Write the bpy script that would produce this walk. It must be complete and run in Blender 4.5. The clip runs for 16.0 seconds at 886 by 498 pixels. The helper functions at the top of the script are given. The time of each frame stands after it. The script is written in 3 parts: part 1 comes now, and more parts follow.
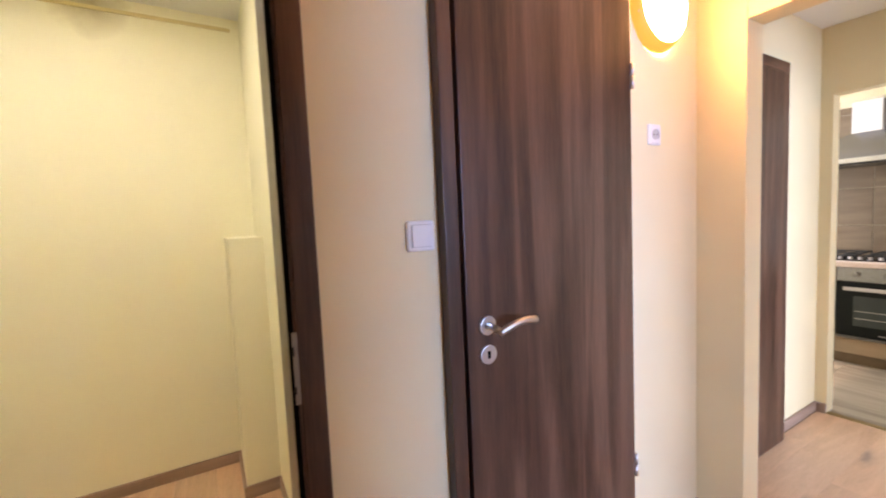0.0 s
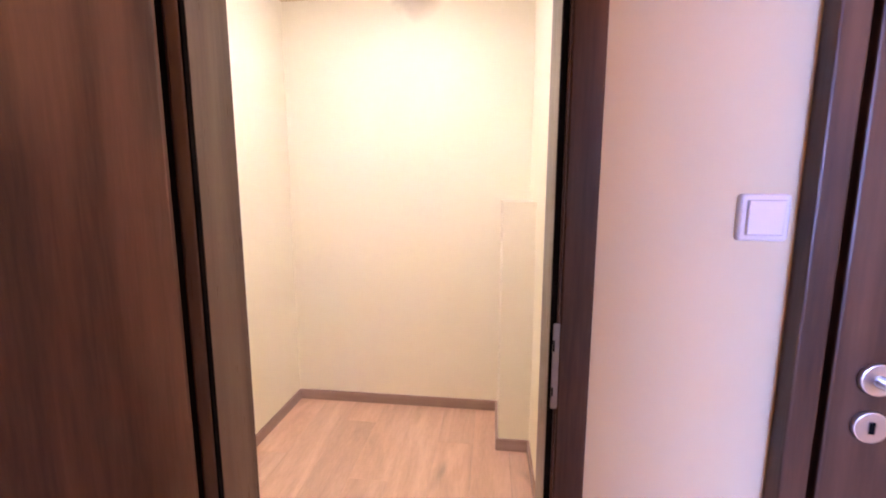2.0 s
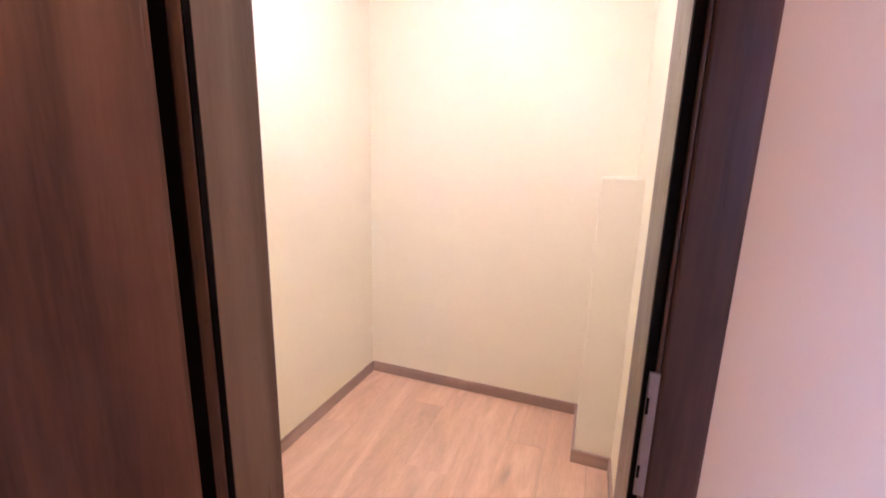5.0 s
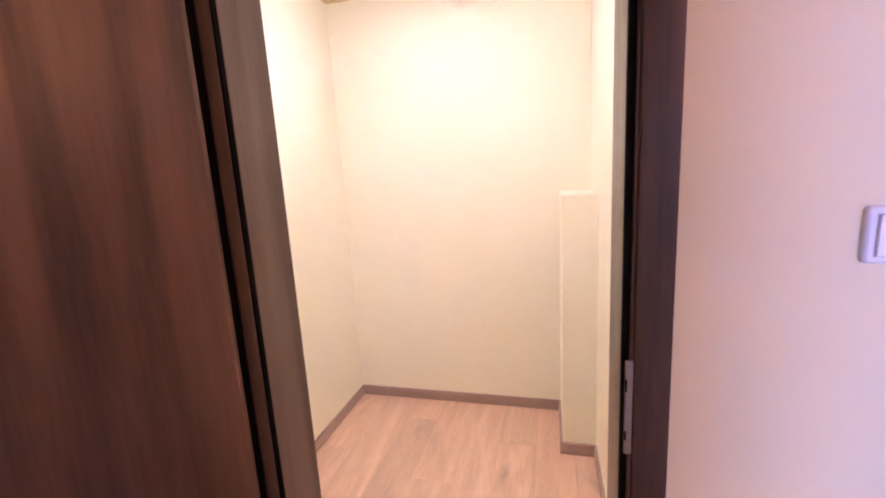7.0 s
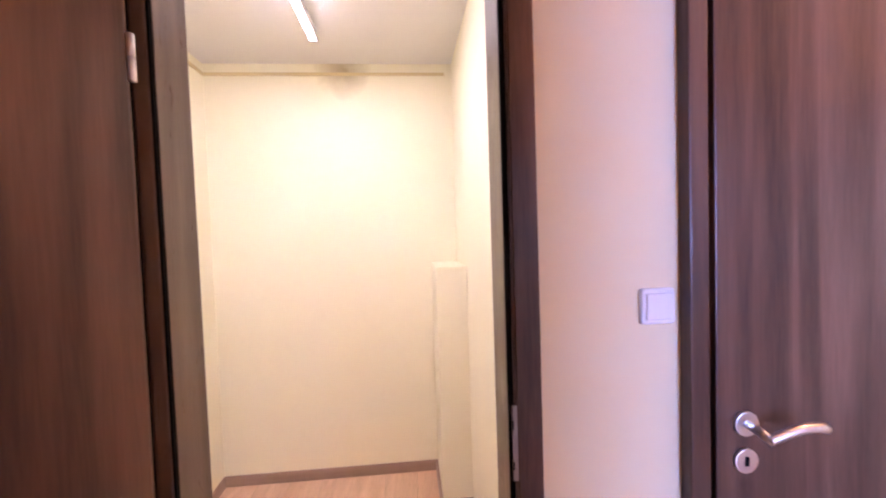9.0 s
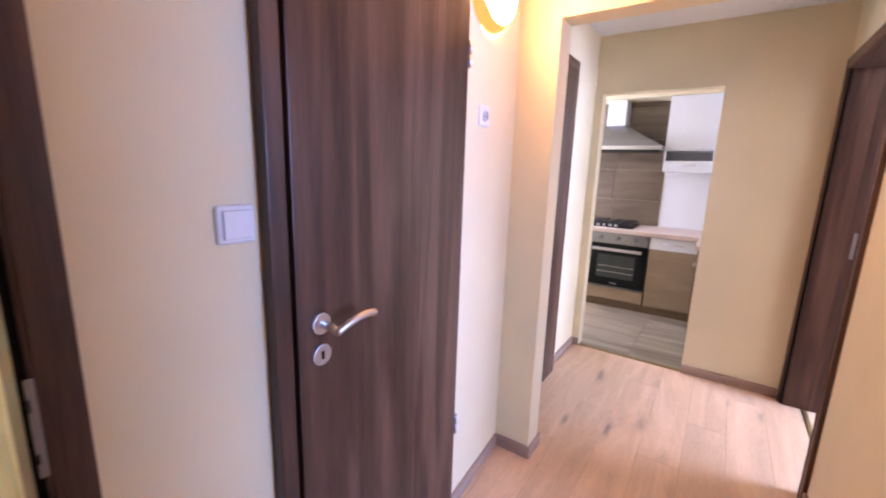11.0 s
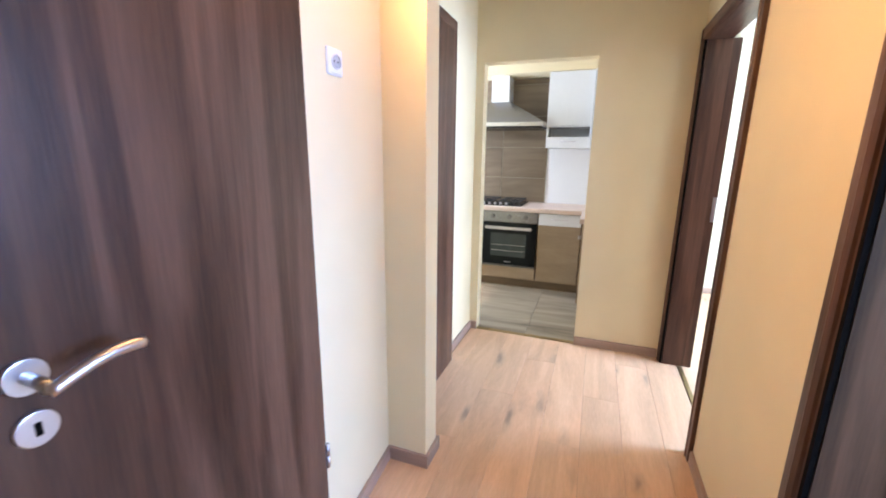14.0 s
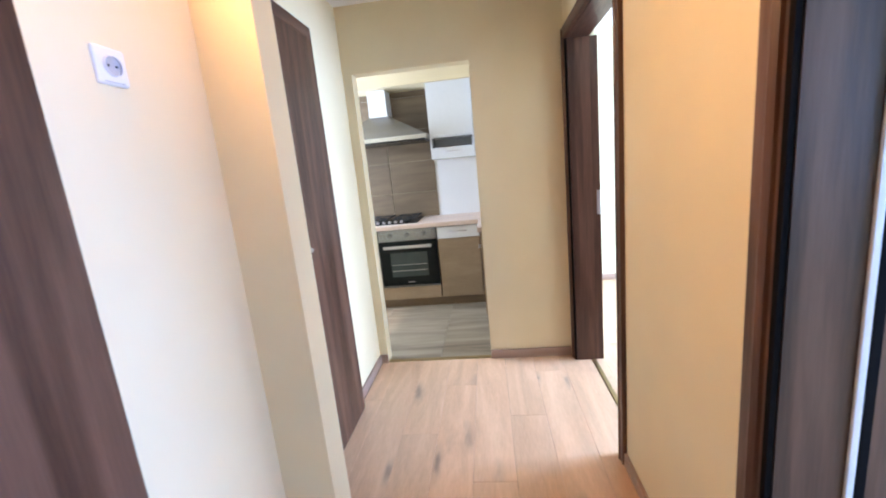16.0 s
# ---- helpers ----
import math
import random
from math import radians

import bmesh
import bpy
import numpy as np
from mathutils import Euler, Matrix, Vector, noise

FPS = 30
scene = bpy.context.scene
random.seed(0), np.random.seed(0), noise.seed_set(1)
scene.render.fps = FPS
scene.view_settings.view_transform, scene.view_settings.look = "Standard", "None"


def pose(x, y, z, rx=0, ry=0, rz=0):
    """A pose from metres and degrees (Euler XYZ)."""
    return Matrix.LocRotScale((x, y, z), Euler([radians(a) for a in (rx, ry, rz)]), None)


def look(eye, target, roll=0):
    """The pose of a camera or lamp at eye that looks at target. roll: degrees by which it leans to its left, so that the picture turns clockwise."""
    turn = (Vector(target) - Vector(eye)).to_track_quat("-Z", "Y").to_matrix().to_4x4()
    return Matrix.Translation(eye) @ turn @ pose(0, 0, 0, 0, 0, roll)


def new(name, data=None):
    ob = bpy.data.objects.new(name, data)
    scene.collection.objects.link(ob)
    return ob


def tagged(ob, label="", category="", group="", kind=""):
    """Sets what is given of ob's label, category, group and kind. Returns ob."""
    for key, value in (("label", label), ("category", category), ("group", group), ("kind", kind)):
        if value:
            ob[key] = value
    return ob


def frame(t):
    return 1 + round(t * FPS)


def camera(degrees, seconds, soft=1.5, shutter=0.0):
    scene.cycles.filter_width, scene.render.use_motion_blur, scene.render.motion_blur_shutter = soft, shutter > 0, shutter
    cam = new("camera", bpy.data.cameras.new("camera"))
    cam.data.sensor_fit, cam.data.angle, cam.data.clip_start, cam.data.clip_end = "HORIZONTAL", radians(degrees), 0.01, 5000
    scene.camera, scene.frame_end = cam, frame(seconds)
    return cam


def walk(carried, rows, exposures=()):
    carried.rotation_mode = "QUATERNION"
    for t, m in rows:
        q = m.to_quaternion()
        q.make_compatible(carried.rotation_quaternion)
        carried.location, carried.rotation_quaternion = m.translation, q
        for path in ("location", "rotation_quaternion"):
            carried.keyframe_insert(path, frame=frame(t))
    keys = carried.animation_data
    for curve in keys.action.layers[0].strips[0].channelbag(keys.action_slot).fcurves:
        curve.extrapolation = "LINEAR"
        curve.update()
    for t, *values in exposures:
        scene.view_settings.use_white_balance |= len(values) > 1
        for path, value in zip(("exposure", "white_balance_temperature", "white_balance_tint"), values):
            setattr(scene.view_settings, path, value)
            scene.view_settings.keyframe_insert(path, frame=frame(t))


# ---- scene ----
cam = camera(94.8, 16.0, soft=1.9, shutter=0.4)
PATH = [
    (0, (0.076, 0.498, 1.347), (1.075, 2.224, 1.201), -2.6),
    (0.5, (0.017, 0.515, 1.336), (0.779, 2.356, 1.164), -2.4),
    (1, (-0.031, 0.572, 1.34), (0.252, 2.539, 1.108), -2.8),
    (1.5, (0.017, 0.632, 1.341), (-0.004, 2.613, 1.067), -1.8),
    (2, (0.105, 0.692, 1.349), (-0.13, 2.658, 1.068), 0.1),
    (2.5, (0.125, 0.796, 1.344), (-0.255, 2.743, 1.092), -0.7),
    (3, (0.103, 0.903, 1.354), (-0.444, 2.817, 1.164), -1.5),
    (3.5, (0.12, 0.933, 1.344), (-0.705, 2.73, 1.043), -0.8),
    (4, (0.172, 0.929, 1.341), (-0.644, 2.706, 0.918), 0.3),
    (6.5, (0.079, 0.854, 1.362), (-0.388, 2.766, 1.004), -0.7),
    (7, (0.105, 0.762, 1.413), (-0.401, 2.666, 1.065), -3.3),
    (7.5, (0.106, 0.678, 1.455), (-0.248, 2.636, 1.255), -1.6),
    (8, (0.054, 0.635, 1.465), (-0.154, 2.622, 1.359), -4.8),
    (8.5, (0.013, 0.615, 1.471), (0.062, 2.611, 1.362), -2.3),
    (9, (0.016, 0.59, 1.477), (0.19, 2.58, 1.399), -1.9),
    (9.5, (0.058, 0.559, 1.457), (0.599, 2.48, 1.332), -1.1),
    (10, (0.056, 0.531, 1.432), (1.022, 2.27, 1.224), 1.5),
    (10.2, (0.036, 0.564, 1.448), (1.215, 2.149, 1.131), 2.0),
    (12.3, (0.282, 0.685, 1.394), (2.073, 1.501, 1.036), -1.6),
    (12.5, (0.266, 0.724, 1.394), (2.069, 1.5, 1.009), -2.2),
    (13, (0.289, 0.738, 1.386), (2.139, 1.367, 0.962), -2.2),
    (13.5, (0.345, 0.704, 1.373), (2.178, 1.353, 0.907), -2.3),
    (14, (0.434, 0.667, 1.358), (2.262, 1.342, 0.911), 0.7),
    (14.5, (0.568, 0.739, 1.336), (2.449, 1.259, 0.9), -0.5),
    (15, (0.665, 0.802, 1.348), (2.587, 0.948, 0.813), -3.0),
    (15.5, (0.685, 0.782, 1.357), (2.627, 0.993, 0.927), -5.2),
    (16, (0.702, 0.668, 1.351), (2.65, 0.901, 0.965), -5.6),
]
EXPOSURES = [
    (0.0, 0.18, 8800, 37),
    (0.6, 0.30, 8400, 46),
    (1.5, 0.68, 7400, 69),
    (4.0, 0.64, 6850, 73),
    (9.0, 0.65, 7050, 71),
    (9.5, 0.46, 7000, 66),
    (10.0, 0.11, 7000, 61),
    (12.3, 0.42, 7500, 36),
    (16.0, 0.27, 6850, 27),
]
walk(cam, [(t, look(eye, target, roll)) for t, eye, target, roll in PATH], EXPOSURES)

# ---------------------------------------------------------------- sky and lamps
world = bpy.data.worlds.new("sky")
scene.world = world
world.use_nodes = True
wt = world.node_tree
sky = wt.nodes.new("ShaderNodeTexSky")
sky.sky_type, sky.sun_disc = "NISHITA", False
sky.sun_elevation, sky.sun_rotation = radians(40), radians(200)
wt.links.new(sky.outputs[0], wt.nodes["Background"].inputs[0])
wt.nodes["Background"].inputs[1].default_value = 0.10
sun_data = bpy.data.lights.new("sun", "SUN")
sun_data.energy, sun_data.angle, sun_data.color = 2.0, radians(2.0), (1.0, 0.95, 0.88)
sun = new("sun", sun_data)
sun.matrix_world = look((1.0, 8.0, 12.0), (1.0, 0.0, 0.0))

LAMP_WARM = (1.0, 0.64, 0.30)
LAMP_STRENGTH = 64.0
TUBE_COLOR = (0.79, 1.0, 0.99)
TUBE_STRENGTH = 180.0


DAY = (0.335, 0.60, 1.0)


def window_light(name, m, w, h, watts, color=(0.86, 0.93, 1.0)):
    d = bpy.data.lights.new(name, "AREA")
    d.shape, d.size, d.size_y, d.energy, d.color = "RECTANGLE", w, h, watts, color
    o = new(name, d)
    o.matrix_world = m
    return o


window_light("window_light_near_room", look((0.70, -2.88, 1.5), (0.80, 0.0, 1.05)), 1.8, 1.3, 262, (0.215, 0.476, 1.0))
window_light("window_light_far_room", look((3.3, -3.08, 1.5), (3.0, 0.0, 1.15)), 1.6, 1.4, 350, DAY)
window_light("window_light_kitchen", look((4.40, 2.88, 1.6), (4.3, 0.0, 1.0)), 1.0, 1.2, 66, (0.53, 0.755, 1.0))


# ---------------------------------------------------------------- materials
def material(name, rough=0.6, metal=0.0):
    m = bpy.data.materials.new(name)
    m.use_nodes = True
    b = m.node_tree.nodes["Principled BSDF"]
    b.inputs["Roughness"].default_value = rough
    b.inputs["Metallic"].default_value = metal
    return m, m.node_tree, b


def node(nt, kind, **values):
    n = nt.nodes.new(kind)
    for key, value in values.items():
        n.inputs[key.replace("_", " ")].default_value = value
    return n


def ramp(nt, source, stops):
    r = nt.nodes.new("ShaderNodeValToRGB")
    while len(r.color_ramp.elements) < len(stops):
        r.color_ramp.elements.new(0.5)
    for e, (p, c) in zip(r.color_ramp.elements, stops):
        e.position, e.color = p, (*c, 1)
    nt.links.new(source, r.inputs[0])
    return r.outputs[0]


def coords(nt, scale=(1, 1, 1), vary=0.0):
    """Object coordinates, stretched, and shifted for each object by its own random number."""
    tc = nt.nodes.new("ShaderNodeTexCoord")
    mp = nt.nodes.new("ShaderNodeMapping")
    mp.inputs["Scale"].default_value = scale
    nt.links.new(tc.outputs["Object"], mp.inputs["Vector"])
    if not vary:
        return mp.outputs[0]
    info = nt.nodes.new("ShaderNodeObjectInfo")
    mul = nt.nodes.new("ShaderNodeVectorMath")
    mul.operation = "SCALE"
    mul.inputs[0].default_value = (vary, vary * 0.7, vary * 1.3)
    nt.links.new(info.outputs["Random"], mul.inputs["Scale"])
    add = nt.nodes.new("ShaderNodeVectorMath")
    nt.links.new(mp.outputs[0], add.inputs[0])
    nt.links.new(mul.outputs[0], add.inputs[1])
    return add.outputs[0]


def noise_tex(nt, vec, scale, detail=4.0, rough=0.55, distort=0.0):
    n = node(nt, "ShaderNodeTexNoise", Scale=scale, Detail=detail, Roughness=rough, Distortion=distort)
    nt.links.new(vec, n.inputs["Vector"])
    return n.outputs["Fac"]


def mix(nt, fac, a, b, mode="MIX"):
    n = nt.nodes.new("ShaderNodeMix")
    n.data_type, n.blend_type = "RGBA", mode
    for socket, value in ((n.inputs[0], fac), (n.inputs[6], a), (n.inputs[7], b)):
        if hasattr(value, "is_linked"):
            nt.links.new(value, socket)
        elif isinstance(value, tuple):
            socket.default_value = (*value, 1)
        else:
            socket.default_value = value
    return n.outputs[2]


def bump(nt, b, height, strength, distance=0.01):
    n = node(nt, "ShaderNodeBump", Strength=strength, Distance=distance)
    nt.links.new(height, n.inputs["Height"])
    nt.links.new(n.outputs[0], b.inputs["Normal"])


def paint(name, color, rough=0.75, patch=0.06, relief=0.12):
    """Rolled wall paint: a fine orange-peel relief and faint broad patches."""
    m, nt, b = material(name, rough)
    v = coords(nt)
    broad = noise_tex(nt, v, 1.3, 3.0)
    dark = tuple(c * (1 - patch) for c in color)
    light = tuple(min(1, c * (1 + patch)) for c in color)
    nt.links.new(ramp(nt, broad, [(0.3, dark), (0.7, light)]), b.inputs["Base Color"])
    bump(nt, b, noise_tex(nt, v, 220.0, 3.0), relief, 0.002)
    return m


def wenge(name, axis="z", dark=(0.040, 0.0158, 0.0096), mid=(0.072, 0.0297, 0.0182), pale=(0.160, 0.076, 0.048), rough=0.34, relief=0.22):
    """Dark brown wood foil with long streaks along one axis."""
    m, nt, b = material(name, rough)
    long_scale = {"z": (1, 1, 0.065), "x": (0.065, 1, 1), "y": (1, 0.065, 1)}[axis]
    v = coords(nt, long_scale, 11.0)
    streak = noise_tex(nt, v, 12.0, 2.0, 0.4, 0.7)
    fine = noise_tex(nt, v, 150.0, 3.0, 0.6)
    broad = noise_tex(nt, v, 24.0, 2.0)
    c = ramp(nt, streak, [(0.40, dark), (0.51, mid), (0.62, pale)])
    c = mix(nt, 0.21, c, ramp(nt, fine, [(0.38, dark), (0.66, pale)]))
    c = mix(nt, 0.22, c, ramp(nt, broad, [(0.36, dark), (0.64, pale)]))
    b.inputs["Specular IOR Level"].default_value = 0.38
    nt.links.new(c, b.inputs["Base Color"])
    nt.links.new(ramp(nt, fine, [(0.2, (rough + 0.1,) * 3), (0.8, (rough - 0.06,) * 3)]), b.inputs["Roughness"])
    bump(nt, b, fine, relief, 0.002)
    return m


def oak(name, axis="x", tone=1.0, rough=0.34, knots=True, warm=1.0, red=1.0):
    """Pale oak laminate: long grain, cloudy figure, grey knots, one tone per board."""
    m, nt, b = material(name, rough)
    s = {"x": (0.16, 1, 1), "y": (1, 0.16, 1), "z": (1, 1, 0.16)}[axis]
    v = coords(nt, s, 23.0)
    base = [tuple(q * tone for q in (c[0] / red, c[1], c[2] / warm)) for c in ((0.445, 0.265, 0.165), (0.545, 0.328, 0.206), (0.65, 0.422, 0.284))]
    figure = noise_tex(nt, v, 7.0, 6.0, 0.62, 1.2)
    fine = noise_tex(nt, v, 120.0, 4.0, 0.6)
    c = ramp(nt, figure, [(0.28, base[0]), (0.5, base[1]), (0.74, base[2])])
    c = mix(nt, 0.20, c, ramp(nt, fine, [(0.35, base[0]), (0.65, base[2])]))
    info = nt.nodes.new("ShaderNodeObjectInfo")
    c = mix(nt, 0.5, c, ramp(nt, info.outputs["Random"], [(0.0, (0.86, 0.85, 0.84)), (0.5, (1.0, 0.99, 0.97)), (1.0, (1.0, 0.94, 0.88))]), "MULTIPLY")
    if knots:
        kv = coords(nt, {"x": (0.42, 1.3, 1), "y": (1.3, 0.42, 1), "z": (1, 1, 0.5)}[axis], 31.0)
        vor = node(nt, "ShaderNodeTexVoronoi", Scale=4.2, Randomness=1.0)
        wob = noise_tex(nt, kv, 9.0, 2.0)
        shift = nt.nodes.new("ShaderNodeVectorMath")
        shift.operation = "MULTIPLY_ADD"
        shift.inputs[1].default_value = (0.12, 0.12, 0.12)
        nt.links.new(wob, shift.inputs[0])
        nt.links.new(kv, shift.inputs[2])
        nt.links.new(shift.outputs[0], vor.inputs["Vector"])
        spot = ramp(nt, vor.outputs["Distance"], [(0.05, (1, 1, 1)), (0.13, (0.35,) * 3), (0.26, (0, 0, 0))])
        gate = ramp(nt, noise_tex(nt, kv, 1.9, 1.0), [(0.46, (0, 0, 0)), (0.54, (0.85,) * 3)])
        k = mix(nt, 1.0, spot, gate, "MULTIPLY")
        c = mix(nt, k, c, (0.17 * tone, 0.115 * tone, 0.085 * tone))
    nt.links.new(c, b.inputs["Base Color"])
    nt.links.new(ramp(nt, fine, [(0.2, (rough + 0.12,) * 3), (0.8, (rough,) * 3)]), b.inputs["Roughness"])
    bump(nt, b, fine, 0.12, 0.0015)
    return m


def plain(name, color, rough=0.5, metal=0.0, grain=0.04, scale=60.0, relief=0.05):
    m, nt, b = material(name, rough, metal)
    v = coords(nt)
    f = noise_tex(nt, v, scale, 3.0)
    nt.links.new(ramp(nt, f, [(0.3, tuple(c * (1 - grain) for c in color)), (0.7, tuple(min(1, c * (1 + grain)) for c in color))]), b.inputs["Base Color"])
    if relief:
        bump(nt, b, f, relief, 0.001)
    return m


def brushed(name, color, rough, stretch):
    m, nt, b = material(name, rough, 1.0)
    v = coords(nt, stretch)
    f = noise_tex(nt, v, 420.0, 2.0)
    nt.links.new(ramp(nt, f, [(0.3, tuple(c * 0.95 for c in color)), (0.7, color)]), b.inputs["Base Color"])
    nt.links.new(ramp(nt, f, [(0.3, (rough + 0.03,) * 3), (0.7, (rough - 0.02,) * 3)]), b.inputs["Roughness"])
    return m


def glow(name, color, strength):
    m, nt, b = material(name, 0.4)
    b.inputs["Base Color"].default_value = (0.9, 0.9, 0.88, 1)
    b.inputs["Emission Color"].default_value = (*color, 1)
    b.inputs["Emission Strength"].default_value = strength
    return m


def banded_tile(name, tones, axis, rough=0.35):
    """Wood-look porcelain: soft streaks along one axis, a tone for each tile."""
    m, nt, b = material(name, rough)
    v = coords(nt, {"y": (1, 0.12, 1), "x": (0.12, 1, 1)}[axis], 19.0)
    f = noise_tex(nt, v, 9.0, 5.0, 0.6, 0.5)
    c = ramp(nt, f, [(0.3, tones[0]), (0.5, tones[1]), (0.72, tones[2])])
    nt.links.new(c, b.inputs["Base Color"])
    bump(nt, b, noise_tex(nt, v, 70.0, 3.0), 0.08, 0.001)
    return m


M_HALL = paint("hall_cream_paint", (0.83, 0.695, 0.455))
M_CLOSET = paint("closet_pale_paint", (0.93, 0.885, 0.68), 0.7, 0.02)


def stain(m, at, radius, tint):
    """A smoky stain with a ragged edge round one place on a painted wall."""
    nt = m.node_tree
    b = nt.nodes["Principled BSDF"]
    old = b.inputs["Base Color"].links[0].from_socket
    v = coords(nt)
    wob = nt.nodes.new("ShaderNodeVectorMath")
    wob.operation = "MULTIPLY_ADD"
    wob.inputs[1].default_value = (0.16, 0.0, 0.10)
    nt.links.new(noise_tex(nt, v, 9.0, 4.0), wob.inputs[0])
    nt.links.new(v, wob.inputs[2])
    far = nt.nodes.new("ShaderNodeVectorMath")
    far.operation = "DISTANCE"
    far.inputs[1].default_value = (at[0] + 0.08, at[1], at[2] + 0.05)
    nt.links.new(wob.outputs[0], far.inputs[0])
    k = ramp(nt, far.outputs["Value"], [(0.0, (0.75,) * 3), (radius * 0.5, (0.36,) * 3), (radius, (0, 0, 0))])
    nt.links.new(mix(nt, k, old, tint), b.inputs["Base Color"])


stain(M_CLOSET, (-0.33, 3.09, 2.455), 0.17, (0.30, 0.20, 0.07))
M_ROOM = paint("room_pale_paint", (0.68, 0.61, 0.42))
M_CEIL = paint("ceiling_white_paint", (0.82, 0.81, 0.78), 0.8, 0.02)
M_KWALL = paint("kitchen_white_paint", (0.80, 0.80, 0.80), 0.5, 0.02)
M_TRIM = paint("trim_cream_paint", (0.72, 0.60, 0.32), 0.5, 0.03, 0.03)
M_WENGE = wenge("wenge_foil_door")
M_WENGE_X = wenge("wenge_foil_cross", "x")
M_LINING = wenge("wenge_foil_lining", "z", (0.095, 0.053, 0.036), (0.140, 0.084, 0.060), (0.180, 0.116, 0.088), 0.30, 0.04)
# Dull near-black for rubber seals and for shade painted between the door parts.
M_SEAL_SHADE = plain("black_seal_and_shade", (0.006, 0.005, 0.005), 0.9)
M_SEAL_SHADE.node_tree.nodes["Principled BSDF"].inputs["Specular IOR Level"].default_value = 0.08
M_BASE = wenge("baseboard_foil", "x", (0.32, 0.205, 0.155), (0.40, 0.262, 0.202), (0.47, 0.32, 0.25), 0.45)
M_BASE_Y = wenge("baseboard_foil_across", "y", (0.32, 0.205, 0.155), (0.40, 0.262, 0.202), (0.47, 0.32, 0.25), 0.45)
M_PLANK_X = oak("oak_laminate_hall", "x", 1.42, red=1.02, warm=1.02)
M_PLANK_Y = oak("oak_laminate_closet", "y", 1.52, red=1.06, warm=0.94)
M_GROOVE = plain("plank_joint_core", (0.20, 0.13, 0.085), 0.7)
M_STEEL = brushed("brushed_steel", (0.62, 0.61, 0.60), 0.28, (1, 1, 0.1))
M_STEEL_H = brushed("brushed_steel_hood", (0.25, 0.25, 0.26), 0.24, (1, 0.1, 1))
M_STEEL_O = brushed("brushed_steel_panel", (0.36, 0.36, 0.37), 0.25, (1, 0.1, 1))
M_CHIMNEY = plain("satin_steel_chimney", (0.86, 0.88, 0.91), 0.30, 0.3, 0.01, 30.0, 0.0)
M_PLATE = plain("dull_steel_plate", (0.25, 0.235, 0.235), 0.4, 1.0)
M_SATIN = plain("satin_nickel", (0.66, 0.64, 0.66), 0.32, 1.0, 0.03)
M_BRASS = plain("brass_strip", (0.42, 0.30, 0.15), 0.5, 1.0)
M_WHITE = plain("white_plastic", (0.80, 0.79, 0.80), 0.28, 0.0, 0.01, 40.0, 0.02)
M_WHITE_FRONT = plain("white_gloss_front", (0.78, 0.80, 0.82), 0.18, 0.0, 0.01, 20.0, 0.01)
M_GREY = plain("grey_shadow_plastic", (0.30, 0.30, 0.31), 0.4)
M_SHELF_BACK = plain("grey_cabinet_back", (0.62, 0.63, 0.65), 0.4)
M_GAP = plain("switch_gap_grey", (0.45, 0.44, 0.45), 0.4)
M_BLACK = plain("black_enamel", (0.012, 0.012, 0.013), 0.25)
M_IRON = plain("cast_iron", (0.02, 0.02, 0.02), 0.55)
M_GLASS_DARK = plain("dark_oven_glass", (0.006, 0.008, 0.008), 0.10, 0.0, 0.02, 5.0, 0.0)
M_GLASS_DARK.node_tree.nodes["Principled BSDF"].inputs["Specular IOR Level"].default_value = 0.25
M_GLASS_WINDOW = plain("oven_window_glass", (0.045, 0.058, 0.055), 0.08, 0.0, 0.1, 8.0, 0.0)
M_FRONT = oak("oak_cabinet_front", "y", 0.80, 0.45, False, 1.0, 1.16)
M_WORKTOP = oak("oak_worktop", "y", 1.70, 0.4, False, 0.74, 1.28)
M_PLINTH = oak("oak_plinth", "y", 0.52, 0.5, False, 1.0, 1.14)
M_SPLASH = banded_tile("splash_tile_brown", ((0.105, 0.070, 0.042), (0.155, 0.106, 0.066), (0.215, 0.152, 0.098)), "y")
M_KTILE = banded_tile("floor_tile_greige", ((0.20, 0.155, 0.105), (0.34, 0.28, 0.20), (0.46, 0.39, 0.29)), "y", 0.3)
M_GROUT = plain("grout", (0.42, 0.38, 0.31), 0.85)
M_LAMP = glow("lit_lamp_glass", LAMP_WARM, LAMP_STRENGTH)
M_TUBE = glow("lit_tube", TUBE_COLOR, TUBE_STRENGTH)


def dim_ends(m, full, end):
    """Light made to fall off over both end stretches, softening the wall's hot spot."""
    nt = m.node_tree
    tc = nt.nodes.new("ShaderNodeTexCoord")
    xyz = nt.nodes.new("ShaderNodeSeparateXYZ")
    nt.links.new(tc.outputs["Object"], xyz.inputs[0])
    size = nt.nodes.new("ShaderNodeMath")
    size.operation = "ABSOLUTE"
    nt.links.new(xyz.outputs["Y"], size.inputs[0])
    fall = nt.nodes.new("ShaderNodeMapRange")
    for i, value in enumerate((0.10, 0.56, full, end), 1):
        fall.inputs[i].default_value = value
    nt.links.new(size.outputs[0], fall.inputs[0])
    nt.links.new(fall.outputs[0], nt.nodes["Principled BSDF"].inputs["Emission Strength"])


dim_ends(M_TUBE, TUBE_STRENGTH, TUBE_STRENGTH * 0.10)
M_AMBER = glow("amber_glass_rim", (1.0, 0.40, 0.05), 0.7)
M_AMBER.node_tree.nodes["Principled BSDF"].inputs["Base Color"].default_value = (0.72, 0.36, 0.07, 1)
M_FRAME = plain("white_window_frame", (0.78, 0.78, 0.77), 0.35)
mg, ng, bg = material("clear_window_glass", 0.02)
bg.inputs["Transmission Weight"].default_value = 1.0
bg.inputs["IOR"].default_value = 1.1
M_PANE = mg


